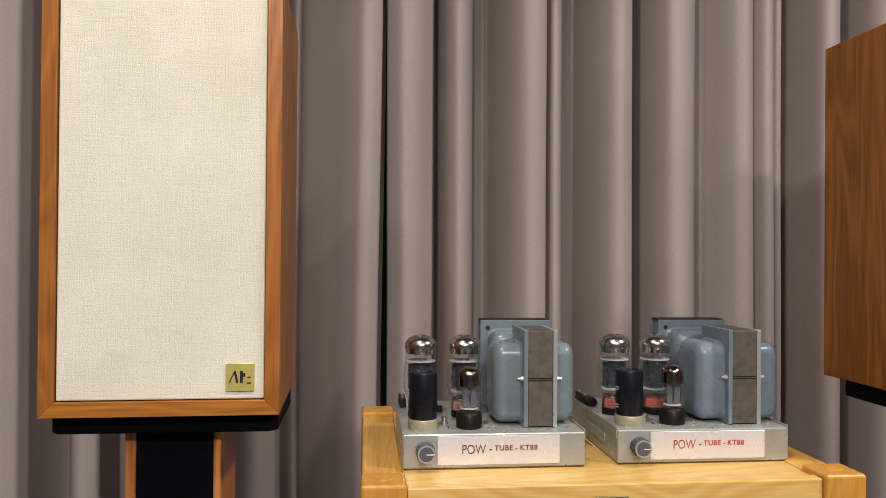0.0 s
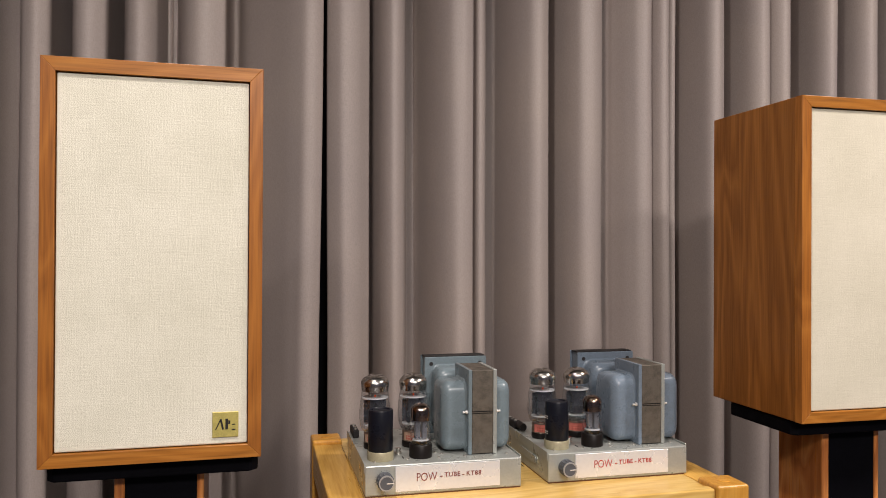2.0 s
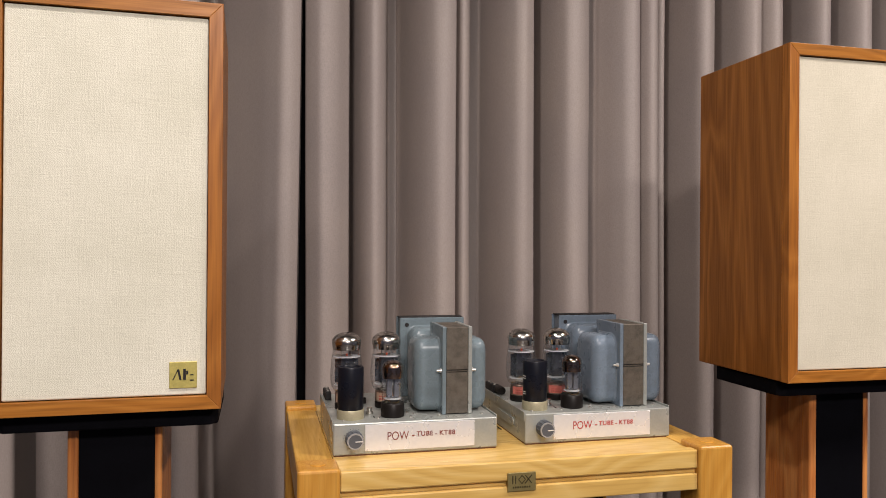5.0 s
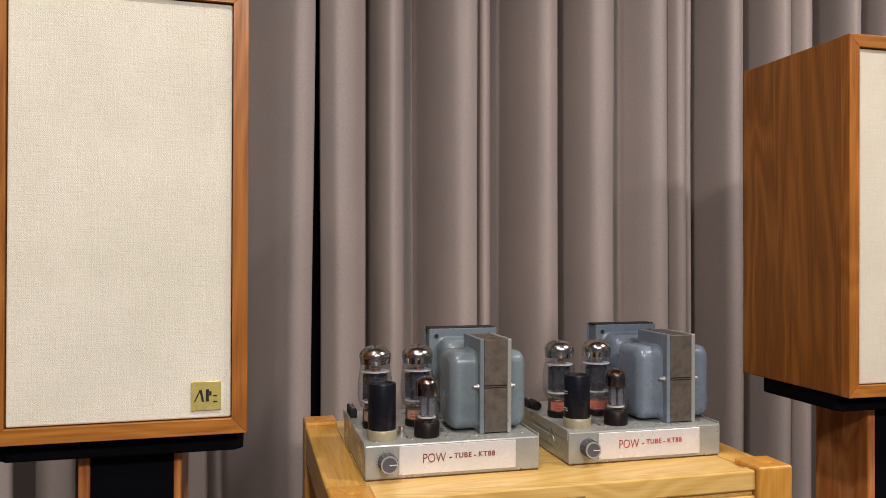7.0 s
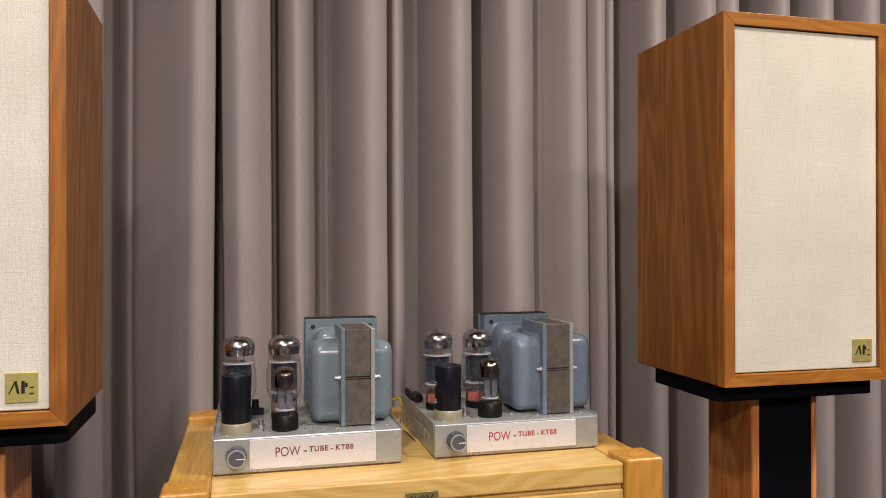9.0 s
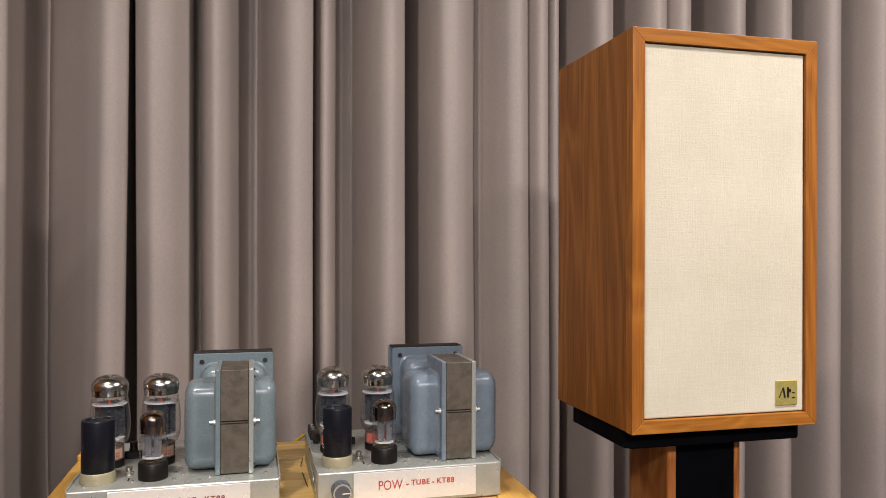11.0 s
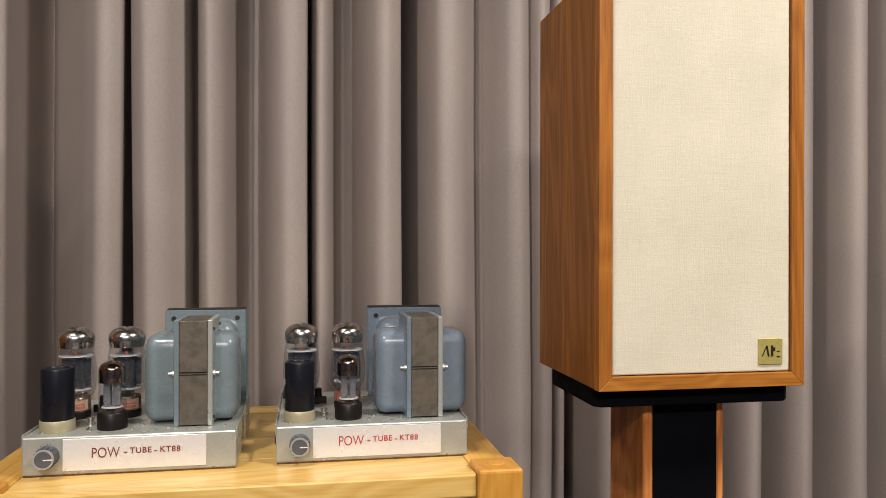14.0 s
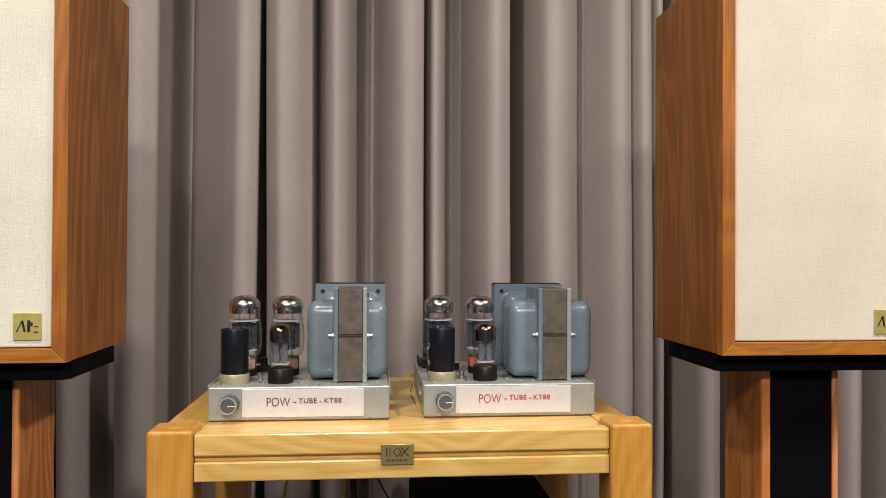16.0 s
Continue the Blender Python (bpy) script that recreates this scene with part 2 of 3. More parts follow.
GLASS = clear_glass()
GLOW, _nt, _b = mat("heater_glow", (0.55, 0.06, 0.03), 0.5)
_b.inputs["Emission Color"].default_value = (1.0, 0.16, 0.03, 1)
_b.inputs["Emission Strength"].default_value = 0.25


# ---- mesh helpers ----
def finish(bm, name, material, smooth=False):
    me = bpy.data.meshes.new(name)
    bmesh.ops.recalc_face_normals(bm, faces=bm.faces)
    bm.to_mesh(me)
    bm.free()
    me.materials.append(material)
    if smooth:
        me.polygons.foreach_set("use_smooth", [True] * len(me.polygons))
        me.set_sharp_from_angle(angle=radians(40))
    return me


def part(name, bm, material, parent, label="", smooth=False):
    ob = new(name, finish(bm, name, material, smooth))
    ob.parent = parent
    if label:
        ob["label"] = label
    return ob


def thing(name, at, label, category, group="", turn=0.0):
    ob = new(name)
    ob.matrix_basis = pose(*at, 0, 0, turn)
    return tagged(ob, label, category, group)


def box(x0, x1, y0, y1, z0, z1, bevel=0.0, seg=2, bm=None):
    own = bmesh.new()
    bmesh.ops.create_cube(own, size=1.0)
    for v in own.verts:
        v.co = Vector(((x0 + x1) / 2 + v.co.x * (x1 - x0), (y0 + y1) / 2 + v.co.y * (y1 - y0), (z0 + z1) / 2 + v.co.z * (z1 - z0)))
    if bevel:
        bmesh.ops.bevel(own, geom=own.edges[:], offset=bevel, segments=seg, profile=0.5, affect="EDGES")
    return join(bm, own)


def join(bm, own):
    if bm is None:
        return own
    me = bpy.data.meshes.new("tmp")
    own.to_mesh(me)
    own.free()
    bm.from_mesh(me)
    bpy.data.meshes.remove(me)
    return bm


def prism(outline, a, b, axis="z", bevel=0.0, bm=None, seg=2):
    """A flat outline of (u, v) drawn out from a to b along an axis."""
    own = bmesh.new()
    put = {"z": lambda u, v, w: (u, v, w), "y": lambda u, v, w: (u, w, v), "x": lambda u, v, w: (w, u, v)}[axis]
    lo = [own.verts.new(put(u, v, a)) for u, v in outline]
    hi = [own.verts.new(put(u, v, b)) for u, v in outline]
    own.faces.new(lo[::-1])
    own.faces.new(hi)
    n = len(outline)
    for i in range(n):
        own.faces.new((lo[i], lo[(i + 1) % n], hi[(i + 1) % n], hi[i]))
    bmesh.ops.recalc_face_normals(own, faces=own.faces)
    if bevel:
        bmesh.ops.bevel(own, geom=own.edges[:], offset=bevel, segments=seg, profile=0.5, affect="EDGES")
    return join(bm, own)


def lathe(profile, x, y, seg=28, axis="z", bm=None, z=0.0):
    """A turned body: (radius, height) pairs round an axis through (x, y)."""
    own = bmesh.new()
    rows = []
    for r, h in profile:
        row = []
        for i in range(seg):
            a = 2 * math.pi * i / seg
            c, s = r * math.cos(a), r * math.sin(a)
            co = (x + c, y + s, z + h) if axis == "z" else ((x + c, y + h, z + s) if axis == "y" else (x + h, y + c, z + s))
            row.append(own.verts.new(co))
        rows.append(row)
    for lo, hi in zip(rows, rows[1:]):
        for i in range(seg):
            own.faces.new((lo[i], lo[(i + 1) % seg], hi[(i + 1) % seg], hi[i]))
    if profile[0][0] > 1e-5:
        own.faces.new(rows[0][::-1])
    if profile[-1][0] > 1e-5:
        own.faces.new(rows[-1])
    bmesh.ops.remove_doubles(own, verts=own.verts, dist=1e-6)
    return join(bm, own)


def dome(r, z0, z1, r_top=0.0, steps=7):
    return [(r_top + (r - r_top) * math.cos(math.pi / 2 * k / steps), z0 + (z1 - z0) * math.sin(math.pi / 2 * k / steps)) for k in range(steps + 1)]


def rounded(u0, u1, v0, v1, r, steps=5):
    pts = []
    for cu, cv, a0 in ((u1 - r, v0 + r, -90), (u1 - r, v1 - r, 0), (u0 + r, v1 - r, 90), (u0 + r, v0 + r, 180)):
        for k in range(steps + 1):
            a = radians(a0 + 90 * k / steps)
            pts.append((cu + r * math.cos(a), cv + r * math.sin(a)))
    return pts


def cable(name, points, radius, material, label, category="cable"):
    cu = bpy.data.curves.new(name, "CURVE")
    cu.dimensions, cu.bevel_depth, cu.bevel_resolution, cu.resolution_u = "3D", radius, 3, 8
    sp = cu.splines.new("BEZIER")
    sp.bezier_points.add(len(points) - 1)
    for bp, p in zip(sp.bezier_points, points):
        bp.co, bp.handle_left_type, bp.handle_right_type = p, "AUTO", "AUTO"
    tmp = bpy.data.objects.new(name, cu)
    me = bpy.data.meshes.new_from_object(tmp)
    bpy.data.objects.remove(tmp)
    me.materials.clear()
    me.materials.append(material)
    me.polygons.foreach_set("use_smooth", [True] * len(me.polygons))
    ob = new(name, me)
    return tagged(ob, label, category) if label else ob


def lettering(name, text, size, at, material, parent, spacing=1.0, squeeze=1.0, weight=0.0):
    """Words that stand up and face the camera side, 0.4 mm proud."""
    cu = bpy.data.curves.new(name, "FONT")
    cu.body, cu.size, cu.extrude, cu.space_character, cu.offset = text, size, 0.0003, spacing, weight
    tmp = bpy.data.objects.new(name, cu)
    me = bpy.data.meshes.new_from_object(tmp)
    bpy.data.objects.remove(tmp)
    me.materials.clear()
    me.materials.append(material)
    me.transform(Matrix.Translation(at) @ pose(0, 0, 0, 90, 0, 0) @ Matrix.Diagonal((squeeze, 1, 1, 1)))
    ob = new(name, me)
    ob.parent = parent
    return ob


# ---- the room: an assumed shell, out of view ----
X0, X1, Y0, Y1 = -2.6, 3.4, -3.2, 2.32


def structure(name, bm, material, label):
    return tagged(new(name, finish(bm, name, material)), label, name.split("_")[0], "", "structure")


structure("floor", box(X0 - 0.1, X1 + 0.1, Y0 - 0.1, Y1 + 0.1, -0.1, 0.0), FLOOR, "plain brown floor of the listening room")
structure("ceiling", box(X0 - 0.1, X1 + 0.1, Y0 - 0.1, Y1 + 0.1, CEIL, CEIL + 0.1), CEILING, "plain dark grey ceiling over the listening room, out of view")
structure("wall_north", box(X0, X1, Y1, Y1 + 0.1, 0.0, CEIL), DARK_WALL, "dark wall hidden behind the curtains")
structure("wall_south", box(X0, X1, Y0 - 0.1, Y0, 0.0, CEIL), WALL, "plain unseen wall behind the viewer")
structure("wall_west", box(X0 - 0.1, X0, Y0, Y1, 0.0, CEIL), WALL, "plain unseen side wall of the listening room")
structure("wall_east", box(X1, X1 + 0.1, Y0, Y1, 0.0, CEIL), WALL, "plain unseen side wall of the listening room")

# ---- curtains: groove x, crest from x, crest to x, how little the flank faces the room in the groove, how far the crest lies back, edge ----
# edge 0: round on both flanks, 1: the crest overhangs its right flank, 2: the same with a long slanting left flank
FRONT = 1.872
FOLDS_LEFT = [(-2.34 + 0.165 * k, -2.295 + 0.165 * k, -2.225 + 0.165 * k, 0.13, 0.0, k % 3 != 1) for k in range(9)] + [
    (-0.905, -0.872, -0.812, 0.13, 0.0, 1), (-0.715, -0.664, -0.628, 0.13, 0.0, 1), (-0.600, -0.555, -0.503, 0.13, 0.0, 1),
    (-0.478, -0.436, -0.398, 0.13, 0.03, 0), (-0.352, -0.290, -0.219, 0.13, 0.0, 1), (-0.172, -0.024, 0.031, 0.13, 0.0, 2)]
FOLDS_RIGHT = [
    (0.052, 0.066, 0.136, 0.50, 0.0, 0), (0.190, 0.216, 0.252, 0.13, 0.012, 0), (0.326, 0.388, 0.446, 0.13, 0.0, 1), (0.464, 0.480, 0.490, 0.13, 0.065, 0),
    (0.562, 0.604, 0.668, 0.13, 0.0, 1), (0.712, 0.764, 0.806, 0.13, 0.0, 0), (0.890, 0.936, 0.992, 0.50, 0.0, 1), (1.002, 1.014, 1.047, 0.45, 0.010, 1),
    (1.062, 1.084, 1.098, 0.13, 0.07, 0), (1.134, 1.168, 1.230, 0.085, 0.0, 1), (1.284, 1.328, 1.387, 0.085, 0.0, 1), (1.396, 1.414, 1.466, 0.40, 0.008, 1),
    (1.545, 1.580, 1.637, 0.085, 0.0, 1), (1.698, 1.728, 1.786, 0.085, 0.0, 1), (1.858, 1.892, 1.962, 0.085, 0.0, 0)] + [
    (2.02 + 0.165 * k, 2.065 + 0.165 * k, 2.125 + 0.165 * k, 0.085, 0.0, k % 3 != 0) for k in range(7)]


def lobe(x_from, x_to, low, high, steps=16):
    """One flank of a fold, from the groove to the crest: the cloth turns evenly until it faces the room; (x, depth), crest last."""
    out, d = [(x_to, 0.0)], 0.0
    for k in range(steps - 1, -1, -1):
        u = ((k + 0.5) / steps) ** 1.45
        facing = low + (high - low) * u * u * (3 - 2 * u)
        d += math.sqrt(1 - facing * facing) / facing * abs(x_to - x_from) / steps
        out.append((x_from + (x_to - x_from) * k / steps, d))
    return out[::-1]


def curtain(folds, label, seed):
    line = []
    for n, (gx, c0, c1, low, back, edge) in enumerate(folds):
        peak = c0 + 0.45 * (c1 - c0)
        left = lobe(gx, peak, low, 0.998)
        if edge == 2:
            left = [(gx + (c0 - gx) * k / 10, 0.23 * (1 - k / 10) + 0.012) for k in range(10)] + lobe(c0 - 0.012, peak, 0.6, 0.998)[2:]
        line += [(x, back + d) for x, d in left]
        nx = folds[n + 1][0] if n + 1 < len(folds) else c1 + 0.03
        deep = folds[n + 1][4] + 0.10 if n + 1 < len(folds) else 0.10
        if edge:
            turn = lobe(c1 + 0.004, peak, 0.72, 0.998, 8)[::-1]
            tip = turn[-1][1]
            line += [(x, back + d) for x, d in turn[1:]]
            line += [(c1 + 0.0072, back + tip + 0.006), (c1 + 0.0078, back + tip + 0.014), (c1 + 0.006, back + tip + 0.026)]
            line += [(c1 + (nx - c1) * q, back + tip + 0.026 + (deep + 0.17 - back) * v) for q, v in ((0.08, 0.4), (0.16, 0.75), (0.38, 0.97), (0.62, 1.0), (0.84, 0.92))]
        else:
            shallow = n + 1 < len(folds) and folds[n + 1][3] > 0.44
            rx = nx - 0.004 if shallow else min(c1 + 0.034, nx - 0.010)
            line += [(x, back + d) for x, d in lobe(rx, peak, 0.45 if shallow else low, 0.998)[::-1][1:]]
            if not shallow:
                line += [(rx + (nx - rx) * q, deep + v) for q, v in ((0.15, 0.10), (0.35, 0.16), (0.65, 0.17), (0.88, 0.12))]
    bm = bmesh.new()
    levels = 36
    rows = []
    for j in range(levels + 1):
        z = 0.02 + (CEIL - 0.022) * j / levels
        row = []
        for i, (x, d) in enumerate(line):
            sway = 0.010 * noise.noise((x * 2.0, z * 0.7, seed)) * (2.4 - z) / 1.4
            deep = 1.0 + 0.22 * noise.noise((x * 3.1, z * 0.5, seed + 7))
            row.append(bm.verts.new((x + sway, FRONT + d * deep + 0.006 * noise.noise((x * 5, z * 1.3, seed + 3)) + 0.0075 * noise.noise((x * 17, z * 0.4, seed + 5)) + 0.0022 * noise.noise((x * 42, z * 0.8, seed + 9)), z)))
        rows.append(row)
    for lo, hi in zip(rows, rows[1:]):
        for i in range(len(line) - 1):
            bm.faces.new((lo[i], lo[i + 1], hi[i + 1], hi[i]))
    me = finish(bm, "curtain", CURTAIN)
    me.polygons.foreach_set("use_smooth", [True] * len(me.polygons))
    ob = new("curtain", me)
    so = ob.modifiers.new("cloth", "SOLIDIFY")
    so.thickness, so.offset = 0.0016, 1
    return tagged(ob, label, "curtain", "curtains along the wall")


curtain(FOLDS_LEFT, "heavy taupe curtain in deep folds, hanging to the floor", 2.0)
curtain(FOLDS_RIGHT, "heavy taupe curtain in deep folds, hanging to the floor", 11.0)

# ---- loudspeakers ----
SPK_D = 0.284


def loudspeaker(at, width, height, cloth_material, label, turn=0.0):
    W, H, D, F = width, height, SPK_D, 0.020
    t = thing("loudspeaker", at, label, "loudspeaker", "pair of loudspeakers", turn)
    part("side_panel", box(0, 0.018, F, D, 0, H, 0.0018), SPEAKER_SIDE, t)
    part("side_panel", box(W - 0.018, W, F, D, 0, H, 0.0018), SPEAKER_SIDE, t)
    part("top_panel", box(0.018, W - 0.018, F, D, H - 0.018, H - 0.0005, 0.001), SPEAKER_SIDE, t)
    part("bottom_panel", box(0.018, W - 0.018, F, D, 0.0005, 0.018, 0.001), SPEAKER_SIDE, t)
    part("back_panel", box(0.018, W - 0.018, D - 0.02, D - 0.004, 0.018, H - 0.018), BAFFLE, t)
    b, h, k = 0.0205, 0.0208, 0.0215
    part("frame_strip", prism([(0, 0), (W, 0), (W - b, h), (b, h)], 0, F, "y", 0.0007), FRAME_H, t)
    part("frame_strip", prism([(0, H), (b, H - k), (W - b, H - k), (W, H)], 0, F, "y", 0.0007), FRAME_H, t)
    part("frame_strip", prism([(0, 0), (b, h), (b, H - k), (0, H)], 0, F, "y", 0.0007), FRAME_V, t)
    part("frame_strip", prism([(W, 0), (W, H), (W - b, H - k), (W - b, h)], 0, F, "y", 0.0007), FRAME_V, t)
    part("baffle", box(0.018, W - 0.018, 0.0125, 0.0185, 0.019, H - 0.019), BAFFLE, t)
    g = 0.0013
    part("grille_cloth", box(b + g, W - b - g, 0.0045, 0.012, h + g, H - k - g, 0.0025, 3), cloth_material, t, "cream woven linen grille cloth")
    s, cx, cz = 0.039, W - b - 0.014 - 0.0195, h + 0.012 + 0.0195
    badge = part("badge", box(cx - s / 2, cx + s / 2, 0.0024, 0.0044, cz - s / 2, cz + s / 2, 0.0006), BRASS, t, "square aged brass badge with a dark mark")
    mark = bmesh.new()
    for u0, v0, u1, v1, w in ((-0.0145, -0.0075, -0.0070, 0.0085, 0.0016), (-0.0070, 0.0085, -0.0035, -0.0075, 0.0030), (0.0020, -0.0075, 0.0020, 0.0090, 0.0040),
                              (0.0058, 0.0062, 0.0058, 0.0006, 0.0030), (0.0096, -0.0080, 0.0150, -0.0080, 0.0018), (0.0096, 0.0000, 0.0146, 0.0000, 0.0016)):
        du, dv = u1 - u0, v1 - v0
        n = math.hypot(du, dv)
        pu, pv = -dv / n * w / 2, du / n * w / 2
        prism([(cx + u0 + pu, cz + v0 + pv), (cx + u1 + pu, cz + v1 + pv), (cx + u1 - pu, cz + v1 - pv), (cx + u0 - pu, cz + v0 - pv)], 0.0020, 0.0026, "y", 0, mark)
    part("badge_mark", mark, PRINT_BLACK, badge)
    return t


loudspeaker((-0.4335, 1.1035, 0.7995), 0.3185, 0.607, LINEN_COARSE, "walnut loudspeaker with coarse cream linen front on a black stand", 0.9)
loudspeaker((0.8675, 1.106, 0.803), 0.3275, 0.617, LINEN_FINE, "walnut loudspeaker with fine cream linen front on a black stand")


def speaker_stand(at, plate, column, height, label):
    """Clipped top plate, two wooden side boards, black centre panel, foot plate."""
    t = thing("speaker_stand", at, label, "speaker stand", "pair of speaker stands")
    x0, x1, c = *plate, 0.011
    y0, y1 = 0.028, 0.236
    top = height - 0.001
    out = [(x0 + c, y0), (x1 - c, y0), (x1, y0 + c), (x1, y1 - c), (x1 - c, y1), (x0 + c, y1), (x0, y1 - c), (x0, y0 + c)]
    part("top_plate", prism(out, top - 0.028, top, "z", 0.0025), BLACK_PAINT, t, "black lacquered top plate")
    a, b = column
    part("side_board", box(a, a + 0.016, 0.060, 0.192, 0.03, top - 0.028, 0.004, 3), ROSEWOOD, t, "streaked reddish wooden board")
    part("side_board", box(b - 0.011, b, 0.060, 0.192, 0.03, top - 0.028, 0.004, 3), ROSEWOOD, t, "streaked reddish wooden board")
    part("front_panel", box(a + 0.016, b - 0.011, 0.063, 0.075, 0.03, top - 0.028), BLACK_PAINT, t, "matt black centre panel")
    part("rear_panel", box(a + 0.016, b - 0.011, 0.176, 0.188, 0.03, top - 0.028), BLACK_PAINT, t)
    part("foot_plate", box(x0 - 0.01, x1 + 0.01, y0 - 0.01, y1 + 0.02, 0.0, 0.03, 0.003), BLACK_PAINT, t)
    return t


speaker_stand((0, 1.106, 0), (-0.430, -0.120), (-0.339, -0.204), 0.7995, "black speaker stand with reddish wooden side boards")
speaker_stand((0, 1.106, 0), (0.872, 1.192), (0.964, 1.098), 0.803, "black speaker stand with reddish wooden side boards")

# ---- wooden table ----
TOP = 0.688


def table():
    t = thing("wooden_table", (0.377, 1.38, 0), "honey-coloured pine table with square posts and grooved edge", "table")
    ox, oy = -0.377, -1.38

    def b(name, mat_, x0, x1, y0, y1, z0, z1, bev=0.002, seg=2, label=""):
        return part(name, box(ox + x0, ox + x1, oy + y0, oy + y1, z0, z1, bev, seg), mat_, t, label)

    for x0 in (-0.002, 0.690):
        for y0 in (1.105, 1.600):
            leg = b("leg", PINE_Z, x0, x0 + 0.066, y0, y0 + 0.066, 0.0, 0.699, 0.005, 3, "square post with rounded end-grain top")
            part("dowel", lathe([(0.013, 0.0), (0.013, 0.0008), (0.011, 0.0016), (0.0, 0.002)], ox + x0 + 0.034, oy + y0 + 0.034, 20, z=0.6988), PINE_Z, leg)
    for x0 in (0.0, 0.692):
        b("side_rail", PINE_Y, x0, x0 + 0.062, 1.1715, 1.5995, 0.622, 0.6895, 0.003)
    b("front_rail", PINE_X, 0.0645, 0.6895, 1.112, 1.135, 0.660, 0.6925, 0.0025, 2, "pale pine rail with a long groove")
    b("front_rail", PINE_X, 0.0645, 0.6895, 1.112, 1.135, 0.6225, 0.651, 0.002)
    b("groove_strip", PINE_X, 0.0645, 0.6895, 1.121, 1.133, 0.6512, 0.6598, 0.0)
    b("back_rail", PINE_X, 0.0645, 0.6895, 1.635, 1.660, 0.622, 0.687, 0.002)
    planks = 4
    for k in range(planks):
        w = (1.6345 - 1.1355) / planks
        b("plank", PINE_X, 0.0625, 0.6915, 1.1355 + w * k, 1.1355 + w * (k + 1) - 0.0004, 0.662, TOP, 0.0006)
    plaque = b("plaque", DULL_BRASS, 0.338, 0.387, 1.1085, 1.1118, 0.6435, 0.6745, 0.0008, 2, "dull brass maker's plaque")
    mark = bmesh.new()

    def stroke(u0, v0, u1, v1, w):
        du, dv = u1 - u0, v1 - v0
        n = math.hypot(du, dv)
        pu, pv = -dv / n * w / 2, du / n * w / 2
        cu, cv = ox + 0.3625, 0.659
        prism([(cu + u0 + pu, cv + v0 + pv), (cu + u1 + pu, cv + v1 + pv), (cu + u1 - pu, cv + v1 - pv), (cu + u0 - pu, cv + v0 - pv)], oy + 1.1080, oy + 1.1086, "y", 0, mark)

    for s in ((-0.016, -0.003, -0.016, 0.0105, 0.002), (-0.011, -0.003, -0.011, 0.0105, 0.0014), (-0.006, 0.004, 0.0, 0.0105, 0.0014),
              (0.0, 0.0105, 0.006, 0.004, 0.0014), (0.006, 0.004, 0.0, -0.003, 0.0014), (0.0, -0.003, -0.006, 0.004, 0.0014), (0.005, -0.003, 0.017, 0.0105, 0.002), (0.017, -0.003, 0.006, 0.0105, 0.0018)):
        stroke(*s)
    for k in range(8):
        stroke(-0.016 + 0.004 * k, -0.0085, -0.0135 + 0.004 * k, -0.0085, 0.003)
    part("plaque_mark", mark, PLAQUE_DARK, plaque)
    return t


table()


